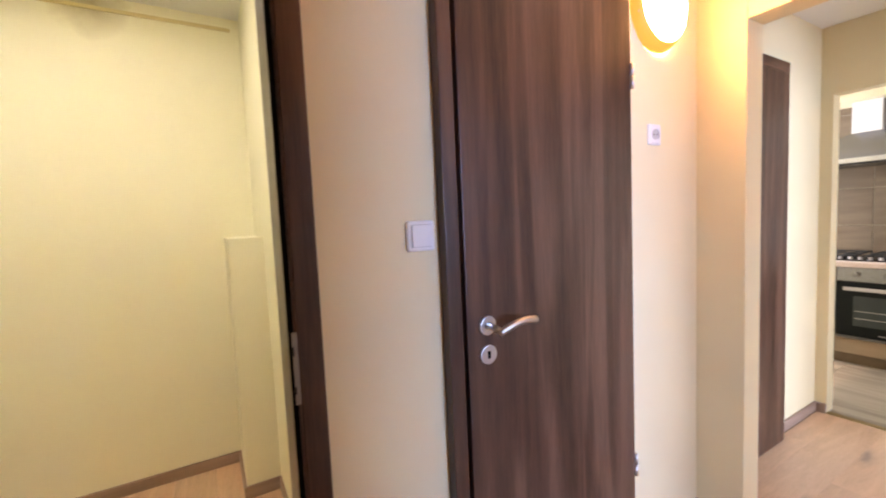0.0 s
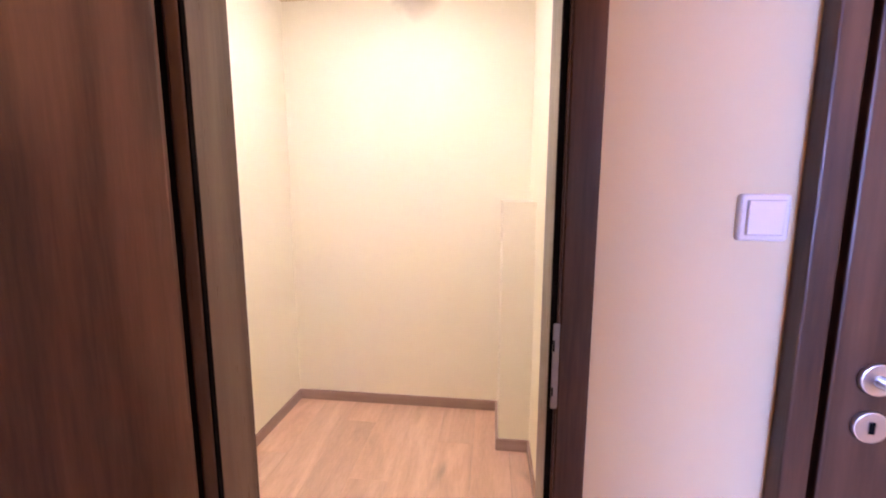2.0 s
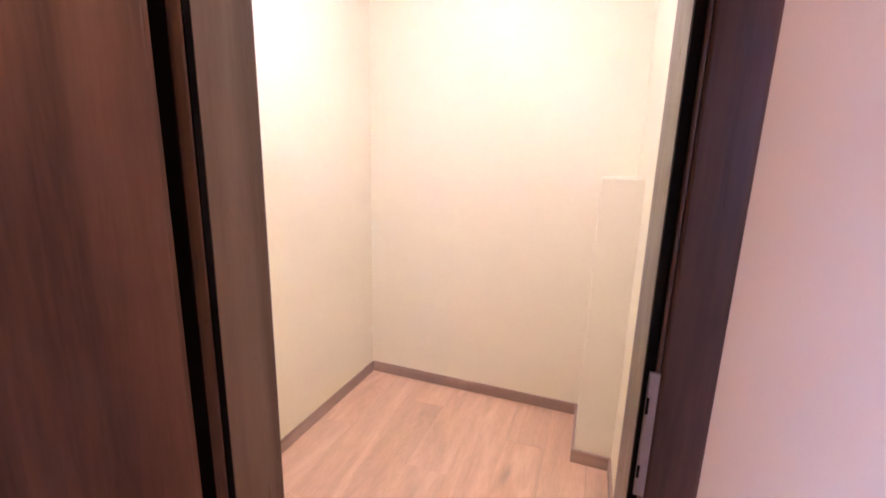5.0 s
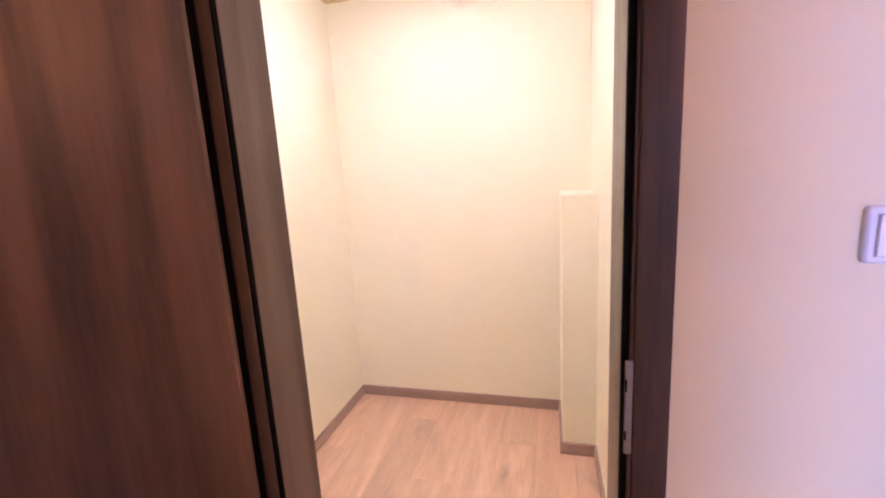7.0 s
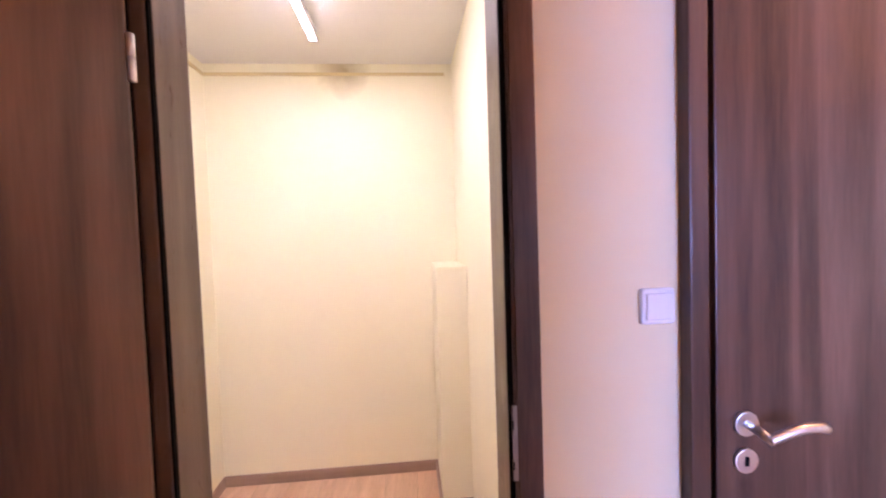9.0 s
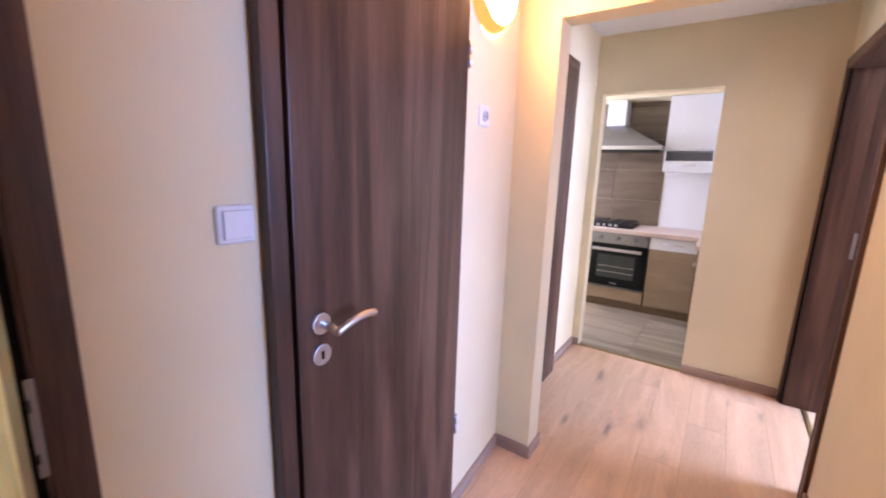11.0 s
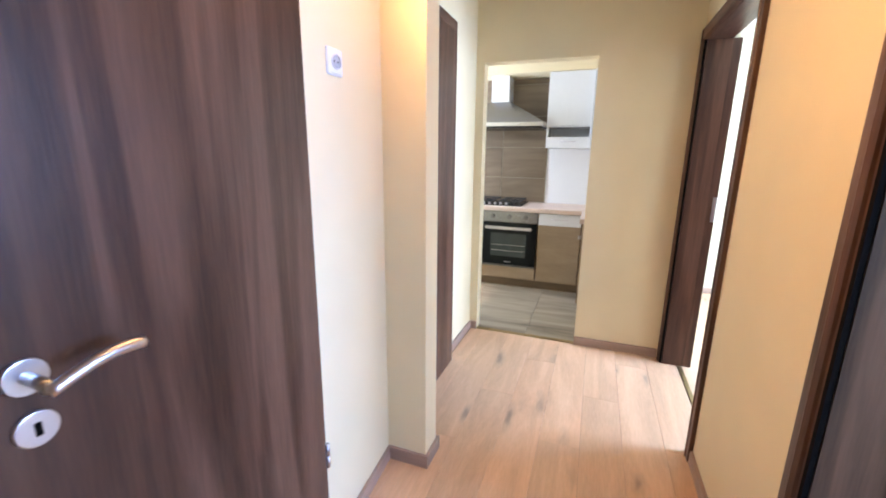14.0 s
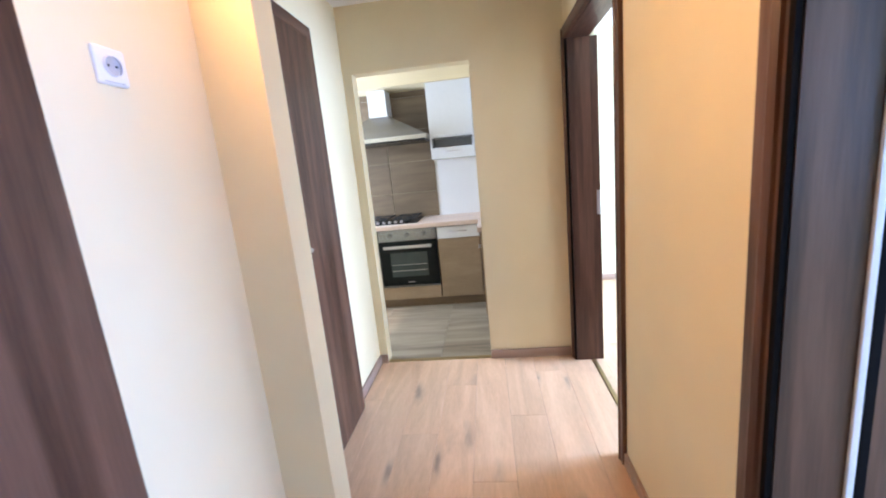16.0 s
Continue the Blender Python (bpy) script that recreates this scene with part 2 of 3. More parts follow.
# ---------------------------------------------------------------- building blocks
def slab(bm, x0, x1, y0, y1, z0, z1, bevel=0.0):
    """Adds a box, with softened edges where asked, to bm."""
    made = bmesh.ops.create_cube(bm, size=1.0)["verts"]
    for v in made:
        v.co = Vector(((x0 + x1) / 2 + v.co.x * (x1 - x0), (y0 + y1) / 2 + v.co.y * (y1 - y0), (z0 + z1) / 2 + v.co.z * (z1 - z0)))
    if bevel:
        edges = list({e for v in made for e in v.link_edges})
        bmesh.ops.bevel(bm, geom=edges, offset=bevel, segments=2, affect="EDGES", profile=0.6)
    return bm


def box(x0, x1, y0, y1, z0, z1, bevel=0.0):
    return slab(bmesh.new(), x0, x1, y0, y1, z0, z1, bevel)


def disc(radius, depth, axis="y", segments=32, bevel=0.0, at=(0, 0, 0)):
    bm = bmesh.new()
    bmesh.ops.create_cone(bm, cap_ends=True, segments=segments, radius1=radius, radius2=radius, depth=depth)
    if bevel:
        rim = [e for e in bm.edges if len(e.link_faces) == 2 and abs(e.link_faces[0].normal.dot(e.link_faces[1].normal)) < 0.3]
        bmesh.ops.bevel(bm, geom=rim, offset=bevel, segments=2, affect="EDGES", profile=0.6)
    turn = {"y": Matrix.Rotation(radians(90), 4, "X"), "x": Matrix.Rotation(radians(90), 4, "Y"), "z": Matrix.Identity(4)}[axis]
    bmesh.ops.transform(bm, matrix=Matrix.Translation(at) @ turn, verts=bm.verts)
    return bm


def sweep(points, radii, segments=14):
    """A round bar through points, with a radius at each."""
    bm = bmesh.new()
    rings = []
    pts = [Vector(p) for p in points]
    for i, p in enumerate(pts):
        d = (pts[min(i + 1, len(pts) - 1)] - pts[max(i - 1, 0)]).normalized()
        up = Vector((0, 0, 1)) if abs(d.z) < 0.9 else Vector((1, 0, 0))
        a = d.cross(up).normalized()
        c = a.cross(d).normalized()
        rings.append([bm.verts.new(p + radii[i] * (math.cos(t) * a + math.sin(t) * c)) for t in (2 * math.pi * k / segments for k in range(segments))])
    for r, s in zip(rings, rings[1:]):
        for k in range(segments):
            bm.faces.new((r[k], r[(k + 1) % segments], s[(k + 1) % segments], s[k]))
    bm.faces.new(rings[0][::-1])
    bm.faces.new(rings[-1])
    bmesh.ops.recalc_face_normals(bm, faces=bm.faces)
    return bm


def mesh_of(name, bm, mat, smooth=False):
    me = bpy.data.meshes.new(name)
    bm.to_mesh(me)
    bm.free()
    me.materials.append(mat)
    if smooth:
        me.shade_smooth()
    return me


def part(name, bm, mat, parent, label="", smooth=False):
    ob = new(name, mesh_of(name, bm, mat, smooth))
    ob.parent = parent
    if label:
        tagged(ob, label)
    return ob


def structure(name, bm, mat, label, category):
    return tagged(new(name, mesh_of(name, bm, mat)), label, category, kind="structure")


def thing(name, m, label, category, group="", kind=""):
    ob = new(name)
    ob.empty_display_size = 0.1
    ob.matrix_world = m
    return tagged(ob, label, category, group, kind)


# ---------------------------------------------------------------- the plan
H = 2.395                    # ceiling
NORTH = 1.408                # door wall of the hall
NORTH_E = 1.530              # north wall past the pillar
SOUTH = 0.145
EAST = 3.410
WEST = -1.20
T = 0.107                    # wall thickness
HEAD = 2.02                  # door heads

# hall walls
bm = bmesh.new()
slab(bm, WEST - T, -0.465, NORTH, NORTH + T, 0, H)
slab(bm, -0.465, 0.234, NORTH, NORTH + T, HEAD + 0.03, H)
slab(bm, 0.234, 0.63, NORTH, NORTH + T, 0, H)
slab(bm, 0.63, 1.327, NORTH, NORTH + T, HEAD + 0.02, H)
SKEW = 0.045                 # the last stretch runs slightly back towards the pier
slab(bm, 1.327, 1.875, NORTH, NORTH + T, 0, H)
for v in bm.verts:
    if v.co.x > 1.5:
        v.co.y += SKEW
structure("wall_north", bm, M_HALL, "cream painted wall with the dark wooden doors", "wall")
bm = bmesh.new()
slab(bm, 2.00, 2.12, NORTH_E, NORTH_E + T, 0, H)
slab(bm, 2.12, 2.822, NORTH_E, NORTH_E + T, 2.085, H)
slab(bm, 2.822, EAST, NORTH_E, NORTH_E + T, 0, H)
structure("wall_north_passage", bm, M_HALL, "cream painted wall along the passage to the kitchen", "wall")
bm = box(1.875, 2.00, 1.270, NORTH_E + T, 0, H, 0.004)
structure("wall_pillar", bm, M_HALL, "cream painted wall pier at the passage", "wall")
bm = box(1.875, 2.00, SOUTH, 1.270, 2.040, H, 0.004)
structure("wall_lintel", bm, M_HALL, "cream painted beam across the hall", "beam")
bm = bmesh.new()
slab(bm, EAST, EAST + 0.10, 1.470, NORTH_E + T, 0, H)
slab(bm, EAST, EAST + 0.10, 0.720, 1.470, 1.992, H)
slab(bm, EAST, EAST + 0.10, 0.025, 0.720, 0, H)
structure("wall_east", bm, M_HALL, "cream painted wall with the open kitchen doorway", "wall")
S2 = 0.020
bm = bmesh.new()
slab(bm, WEST - T, 0.62, S2, SOUTH, 0, H)
slab(bm, 0.62, 1.493, S2, SOUTH, HEAD + 0.03, H)
slab(bm, 1.493, 2.395, S2, SOUTH, 0, H)
slab(bm, 2.395, 3.350, S2, SOUTH, HEAD + 0.03, H)
slab(bm, 3.350, EAST, S2, SOUTH, 0, H)
structure("wall_south", bm, M_HALL, "cream painted wall with two dark door frames", "wall")
structure("wall_west", box(WEST - T, WEST, SOUTH, NORTH, 0, H), M_HALL, "plain cream painted end wall", "wall")
structure("ceiling", box(WEST, EAST, SOUTH, NORTH_E, H, H + 0.1), M_CEIL, "white painted hall ceiling", "ceiling")

# closet shell
CW, CE, CN, CH = -1.126, 0.320, 3.090, 2.500
structure("wall_closet_back", box(CW - 0.1, CE + 0.1, CN, CN + 0.1, 0, CH), M_CLOSET, "pale cream closet back wall", "wall")
structure("wall_closet_west", box(CW - 0.1, CW, NORTH + T, CN, 0, CH), M_CLOSET, "pale cream closet side wall", "wall")
structure("wall_closet_east", box(CE, CE + 0.1, NORTH + T, CN, 0, CH), M_CLOSET, "pale cream closet side wall beside the pipe box", "wall")
bm = bmesh.new()
slab(bm, CW, -0.465, NORTH + T + 0.002, NORTH + T + 0.012, 0, CH)
slab(bm, 0.234, CE, NORTH + T + 0.002, NORTH + T + 0.012, 0, CH)
slab(bm, -0.465, 0.234, NORTH + T + 0.002, NORTH + T + 0.012, HEAD + 0.03, CH)
structure("wall_closet_front", bm, M_CLOSET, "pale cream plaster on the closet side of the door wall", "wall")
structure("ceiling_closet", box(CW - 0.1, CE + 0.1, NORTH + T, CN + 0.1, CH, CH + 0.1), M_CEIL, "white closet ceiling with a tube light", "ceiling")
structure("wall_pipe_box", box(0.160, CE, 2.698, CN, 0, 1.300, 0.004), M_CLOSET, "cream boxed-in pipe ledge in the closet corner", "pipe box")

# rooms behind the south doors and the kitchen
bm = bmesh.new()
slab(bm, -1.0, -0.22, -3.0, -2.9, 0, 2.54)
slab(bm, 1.62, 1.87, -3.0, -2.9, 0, 2.54)
slab(bm, -0.22, 1.62, -3.0, -2.9, 0, 0.85)
slab(bm, -0.22, 1.62, -3.0, -2.9, 2.15, 2.54)
structure("wall_near_room_south", bm, M_ROOM, "pale wall with a window in the side room", "wall")
structure("wall_near_room_west", box(-1.1, -1.0, -3.0, S2, 0, 2.54), M_ROOM, "pale side room wall", "wall")
structure("wall_between_rooms", box(1.87, 1.97, -3.2, S2, 0, 2.54), M_ROOM, "pale wall between the two rooms", "wall")
bm = bmesh.new()
slab(bm, 1.97, 2.45, -3.2, -3.1, 0, 2.54)
slab(bm, 4.15, 5.15, -3.2, -3.1, 0, 2.54)
slab(bm, 2.45, 4.15, -3.2, -3.1, 0, 0.8)
slab(bm, 2.45, 4.15, -3.2, -3.1, 2.2, 2.54)
structure("wall_far_room_south", bm, M_ROOM, "pale wall with a wide window in the bright room", "wall")
structure("wall_far_room_east", box(5.15, 5.25, -3.2, S2, 0, 2.54), M_ROOM, "bright pale yellow room wall", "wall")
structure("wall_far_room_north", box(3.352, 5.15, -0.022, S2 - 0.004, 0, 2.54), M_ROOM, "pale wall between room and kitchen", "wall")
structure("ceiling_rooms", box(-1.1, 5.3, -3.2, S2, 2.54, 2.64), M_CEIL, "white ceiling of the rooms", "ceiling")
KE = 5.17
structure("wall_kitchen_east", box(KE, KE + 0.1, S2, 3.0, 0, 2.54), M_KWALL, "white kitchen wall behind the worktop", "wall")
bm = bmesh.new()
slab(bm, 3.51, 3.90, 2.9, 3.0, 0, 2.54)
slab(bm, 4.90, KE, 2.9, 3.0, 0, 2.54)
slab(bm, 3.90, 4.90, 2.9, 3.0, 0, 1.0)
slab(bm, 3.90, 4.90, 2.9, 3.0, 2.2, 2.54)
structure("wall_kitchen_north", bm, M_ROOM, "pale kitchen wall with a window", "wall")
structure("wall_kitchen_west", box(3.410, 3.510, NORTH_E + T, 3.0, 0, 2.54), M_ROOM, "pale kitchen wall beside the doorway", "wall")
structure("ceiling_kitchen", box(3.510, KE, S2, 3.0, 2.54, 2.64), M_CEIL, "white kitchen ceiling", "ceiling")
structure("wall_kitchen_bulkhead", box(4.83, KE, S2, 2.9, 2.180, 2.54), M_HALL, "cream bulkhead above the kitchen cabinets", "bulkhead")


def window(name, x0, x1, y0, z0, z1, label):
    w = thing(name, Matrix.Translation((x0, y0, z0)), label, "window", kind="structure")
    W, Z = x1 - x0, z1 - z0
    for a in ((0, W, 0, 0.06), (0, W, Z - 0.06, Z), (0, 0.06, 0.06, Z - 0.06), (W - 0.06, W, 0.06, Z - 0.06), (W / 2 - 0.04, W / 2 + 0.04, 0.06, Z - 0.06)):
        part("window_frame", box(a[0], a[1], 0.0, 0.06, a[2], a[3], 0.004), M_FRAME, w)
    for a, b in ((0.06, W / 2 - 0.04), (W / 2 + 0.04, W - 0.06)):
        p = part("pane", box(a, b, 0.025, 0.035, 0.06, Z - 0.06), M_PANE, w)
        p.visible_shadow = False


window("window_1", -0.22, 1.62, -3.0, 0.85, 2.15, "white framed window of the side room")
window("window_2", 2.45, 4.15, -3.2, 0.8, 2.2, "wide white framed window of the bright room")
window("window_3", 3.90, 4.90, 2.94, 1.0, 2.2, "white framed kitchen window")
structure("ground", box(-400, 400, -400, 400, -0.40, -0.30), plain("ground_grass_far", (0.08, 0.10, 0.05), 0.9), "flat ground outside the windows", "ground")
structure("floor_slab", box(WEST - T, 5.3, -3.2, 3.25, -0.29, -0.012), M_GROOVE, "floor slab under the boards", "floor")


# ---------------------------------------------------------------- doors
def casing(d, side_name, x0, x1, y0, y1, z0, z1, mat=None):
    part(side_name, box(x0, x1, y0, y1, z0, z1, 0.004), mat or M_WENGE, d)


def lever(parent, x, y, z, sign=1.0):
    """Rose, neck and curved lever in front of a door face that looks to -y; sign: the way that the lever points."""
    rose = part("rose", disc(0.026, 0.009, "y", 40, 0.002, (x, y - 0.0045, z)), M_SATIN, parent, "round satin steel rose")
    neck = part("neck", sweep([(x, y - 0.006, z), (x, y - 0.040, z - 0.001), (x - sign * 0.002, y - 0.062, z - 0.004)], [0.0095, 0.009, 0.0088]), M_STEEL, parent, smooth=True)
    pts, rad = [], []
    for i in range(15):
        s = i / 14
        pts.append((x + sign * (-0.004 + 0.122 * s), y - 0.063 - 0.003 * math.sin(math.pi * s), z - 0.008 + 0.022 * math.sin(0.72 * math.pi * s)))
        rad.append(0.0088 + 0.0012 * s)
    part("lever", sweep(pts, rad, 16), M_SATIN, parent, "curved satin steel lever", True)
    esc = part("escutcheon", disc(0.026, 0.008, "y", 40, 0.002, (x, y - 0.004, z - 0.079)), M_SATIN, parent, "round satin steel keyhole plate")
    part("keyhole", box(x - 0.0042, x + 0.0042, y - 0.0095, y - 0.0075, z - 0.089, z - 0.069, 0.0005), M_SEAL_SHADE, esc)


def hinge(parent, x, y, z):
    h = part("hinge", sweep([(x, y, z - 0.040), (x, y, z - 0.001)], [0.0075, 0.0075], 14), M_SATIN, parent, "small satin steel hinge", True)
    part("knuckle", sweep([(x, y, z + 0.001), (x, y, z + 0.040)], [0.0075, 0.0075], 14), M_SATIN, h, "", True)


# closet frame, leaf swung back into the hall
d = thing("door_1_frame", Matrix.Translation((0, 0, 0)), "dark wenge door frame of the closet with a black seal", "door frame", kind="structure")
HT = 2.025
casing(d, "casing", 0.2250, 0.279, 1.388, 1.409, 0.0, HT + 0.06)
casing(d, "casing", -0.522, -0.4705, 1.388, 1.409, 0.0, HT + 0.06)
casing(d, "casing", -0.4700, 0.2245, 1.388, 1.409, HT, HT + 0.06, M_WENGE_X)
part("lining", box(0.2100, 0.233, 1.4035, 1.520, 0, HT), M_LINING, d)
part("lining", box(-0.464, -0.437, 1.4010, 1.520, 0, HT), M_LINING, d)
part("lining", box(-0.464, 0.233, 1.411, 1.520, HT, HT + 0.028), M_LINING, d)
part("seal", box(0.2105, 0.2245, 1.3955, 1.4030, 0, HT), M_SEAL_SHADE, d, "black strip for rubber seal and painted shade")
part("seal", box(-0.4420, -0.4378, 1.3895, 1.4005, 0, HT), M_SEAL_SHADE, d, "black strip for rubber seal and painted shade")
# Black sheet laid on the casing to paint in the leaf's shade.
part("seal", box(-0.520, -0.4712, 1.3855, 1.3878, 0, HT), M_SEAL_SHADE, d, "black strip for rubber seal and painted shade")
part("stop", box(-0.4700, -0.4425, 1.3870, 1.4000, 0, HT, 0.004), M_LINING, d)
part("casing_edge", box(0.2205, 0.2247, 1.3890, 1.3952, 0, HT, 0.0015), M_WENGE, d)
sp = part("strike_plate", box(0.2140, 0.2250, 1.3840, 1.3885, 0.968, 1.124, 0.0015), M_PLATE, d, "brushed steel strike plate")
for z0, z1 in ((0.992, 1.008), (1.074, 1.094)):
    part("slot", box(0.2142, 0.2172, 1.3833, 1.3845, z0, z1), M_SEAL_SHADE, sp)

OPEN = 75.0
d = thing("door", pose(-0.482, 1.350, 0.0, 0, 0, OPEN), "dark wenge closet door swung open beside its frame", "door", "dark interior doors")
part("panel", box(-0.665, -0.004, -0.040, 0.0, 0.012, 2.020, 0.004), M_WENGE, d)
part("rebate", box(-0.0035, 0.004, -0.034, -0.004, 0.012, 2.020, 0.002), M_WENGE, d)
for z in (0.45, 1.795):
    hinge(d, 0.0035, -0.0385, z)
lever(d, -0.60, -0.040, 1.060, 1.0)

# closed door beside the closet
f = thing("door_2_frame", Matrix.Translation((0, 0, 0)), "dark wenge frame of the closed door", "door frame", kind="structure")
casing(f, "casing", 0.590, 0.632, 1.372, 1.409, 0.0, 2.092)
casing(f, "casing", 0.632, 1.335, 1.372, 1.409, 2.035, 2.092, M_WENGE_X)
# Groove beside the leaf filled with black, as its shade.
part("seal", box(0.6325, 0.652, 1.392, 1.425, 0, 2.034), M_SEAL_SHADE, f, "black strip for rubber seal and painted shade")
# Black slab fills the opening, so the gaps round the leaf look dark.
part("lining", box(0.6435, 1.326, 1.426, 1.50, 0, 2.04), M_SEAL_SHADE, f)
d = thing("door", Matrix.Translation((1.327, 1.424, 0.0)), "closed dark wenge door with a curved steel lever", "door", "dark interior doors")
part("panel", box(-0.684, 0.0, -0.054, 0.0, 0.010, 2.029, 0.004), M_WENGE, d)
for z in (0.45, 1.79):
    hinge(d, 0.003, -0.055, z)
lever(d, 0.704 - 1.327, -0.054, 1.060, 1.0)

# closed door in the passage
f = thing("door_3_frame", Matrix.Translation((0, 0, 0)), "dark wenge frame of the passage door", "door frame", kind="structure")
casing(f, "casing", 2.092, 2.125, 1.485, 1.531, 0, 2.092)
casing(f, "casing", 2.125, 2.822, 1.476, 1.531, 2.038, 2.092, M_WENGE_X)
d = thing("door", Matrix.Translation((2.822, 1.528, 0.0)), "closed dark wenge door along the passage", "door", "dark interior doors")
part("panel", box(-0.694, 0.0, -0.052, 0.0, 0.010, 2.036, 0.004), M_WENGE, d)
lever(d, -0.63, -0.052, 1.060, 1.0)


def stepped_casing(parent, x_outer, x_inner, y, z1):
    """Upright casing with a raised bead and a falling inner edge, from the outer edge to the inner one."""
    bm = bmesh.new()
    n = (x_inner - x_outer) / 0.073
    profile = ((0, -0.001), (0, 0.015), (0.003, 0.018), (0.035, 0.018), (0.038, 0.022), (0.041, 0.023), (0.055, 0.017),
               (0.058, 0.010), (0.073, 0.006), (0.073, -0.001))
    ends = [[bm.verts.new((x_outer + n * u, y + h, z)) for u, h in profile] for z in (0.0, z1)]
    for k in range(len(profile)):
        j = (k + 1) % len(profile)
        bm.faces.new((ends[0][k], ends[0][j], ends[1][j], ends[1][k]))
    bm.faces.new(ends[0])
    bm.faces.new(ends[1])
    bmesh.ops.recalc_face_normals(bm, faces=bm.faces)
    part("casing", bm, M_WENGE, parent)


def south_frame(name, x0, x1, label):
    """Frame in the south wall: clear opening x0..x1, casings on the hall face, deep lining."""
    f = thing(name, Matrix.Translation((0, 0, 0)), label, "door frame", kind="structure")
    y = SOUTH
    stepped_casing(f, x0 - 0.085, x0 - 0.012, y, 2.085)
    stepped_casing(f, x1 + 0.085, x1 + 0.012, y, 2.085)
    casing(f, "casing", x0 - 0.012, x1 + 0.012, y - 0.001, y + 0.022, 2.025, 2.085, M_WENGE_X)
    for a, b in ((x0 - 0.024, x0), (x1, x1 + 0.024)):
        part("lining", box(a, b, S2 - 0.004, y - 0.002, 0, 2.02), M_WENGE, f)
    part("lining", box(x0 - 0.024, x1 + 0.024, S2 - 0.004, y - 0.002, 2.02, 2.049), M_WENGE_X, f)
    for a, b in ((x0 - 0.017, x0 - 0.002), (x1 + 0.002, x1 + 0.017)):
        part("seal", box(a, b, y + 0.000, y + 0.0112, 0, 2.02), M_SEAL_SHADE, f, "black strip for rubber seal and painted shade")
    return f


f = south_frame("door_4_frame", 0.645, 1.468, "dark wenge frame of the side room doorway")
# White strip added in place of daylight through the hinge gap.
part("white_seal", box(1.4610, 1.4678, 0.0015, 0.0156, 0.0, 2.018, 0.002), M_WHITE, f, "white strip added for the bright door gap")
d = thing("door", Matrix.Translation((1.474, 0.000, 0.0)), "dark wenge door standing open into the side room", "door", "dark interior doors")
part("panel", box(0.0, 0.040, -0.80, 0.0, 0.010, 2.012, 0.003), M_WENGE, d)
# Hinge edge drawn black to paint in its shade; the leaf is wenge.
part("rebate", box(-0.012, -0.0005, -0.020, 0.0, 0.010, 2.012, 0.002), M_SEAL_SHADE, d)
f = south_frame("door_5_frame", 2.420, 3.325, "dark wenge frame of the bright room doorway")
part("room_casing", box(3.3270, 3.3515, -0.030, S2 - 0.0045, 0, 2.02, 0.002), M_WENGE, f)
sp = part("strike_plate", box(3.3236, 3.3275, -0.0285, -0.007, 0.98, 1.13, 0.001), M_SATIN, f, "brushed steel strike plate")
d = thing("door", Matrix.Translation((2.417, 0.005, 0.0)), "dark wenge door standing open into the bright room", "door", "dark interior doors")
part("panel", box(-0.042, -0.002, -0.88, 0.0, 0.010, 2.015, 0.004), M_WENGE, d)


# ---------------------------------------------------------------- skirting and trims
def skirting(label, *runs):
    """Skirting boards: each run is x0, x1, y0, y1; along the longer side."""
    for x0, x1, y0, y1 in runs:
        along_x = (x1 - x0) > (y1 - y0)
        tagged(new("baseboard", mesh_of("baseboard", box(x0, x1, y0, y1, 0.0, 0.062, 0.003), M_BASE if along_x else M_BASE_Y)), label, "baseboard", kind="structure")


B = 0.014
skirting("brown wood-look baseboard along the hall wall",
         (0.280, 0.589, NORTH - B, NORTH), (1.875 - B, 1.875, 1.270 - B, NORTH + SKEW), (1.875, 2.00, 1.270 - B, 1.270), (2.00, 2.00 + B, 1.270 - B, NORTH_E - B), (2.00, 2.091, NORTH_E - B, NORTH_E),
         (2.824, EAST, NORTH_E - B, NORTH_E), (EAST - B, EAST, 1.470, NORTH_E - B), (EAST - B, EAST, 0.168, 0.720),
         (1.555, 2.333, SOUTH, SOUTH + B), (WEST, 0.558, SOUTH, SOUTH + B), (WEST, WEST + B, SOUTH + B, NORTH), (WEST + B, -0.53, NORTH - B, NORTH))
bm = box(1.337, 1.875 - B, NORTH - B, NORTH, 0.0, 0.062, 0.003)
for v in bm.verts:
    v.co.y += SKEW * (v.co.x - 1.327) / (1.875 - 1.327)
tagged(new("baseboard", mesh_of("baseboard", bm, M_BASE)), "brown wood-look baseboard under the socket", "baseboard", kind="structure")
skirting("brown wood-look baseboard in the closet",
         (CW, 0.160, CN - B, CN), (CW, CW + B, 1.53, CN - B), (0.160 - B, 0.160, 2.698, CN - B), (0.160 - B, CE, 2.698 - B, 2.698), (CE - 0.012, CE, 1.53, 2.698 - B))
skirting("brown wood-look baseboard in the bright room", (5.15 - B, 5.15, -3.1, -0.023), (1.97, 5.13, -3.1, -3.1 + B))
for a in ((CW, 0.275, CN - 0.012, CN), (CW, CW + 0.012, 1.53, CN - 0.012)):
    tagged(new("trim", mesh_of("trim", box(a[0], a[1], a[2], a[3], 2.428, 2.446, 0.003), M_TRIM)), "thin cream cable strip below the closet ceiling", "trim", kind="structure")
tagged(new("threshold", mesh_of("threshold", box(3.410, 3.445, 0.720, 1.470, -0.004, 0.006, 0.003), M_BRASS)), "brass threshold strip at the kitchen doorway", "threshold", kind="structure")
tagged(new("threshold", mesh_of("threshold", box(2.420, 3.325, 0.022, 0.046, -0.004, 0.003, 0.002), M_BRASS)), "brass threshold strip at the bright room", "threshold", kind="structure")

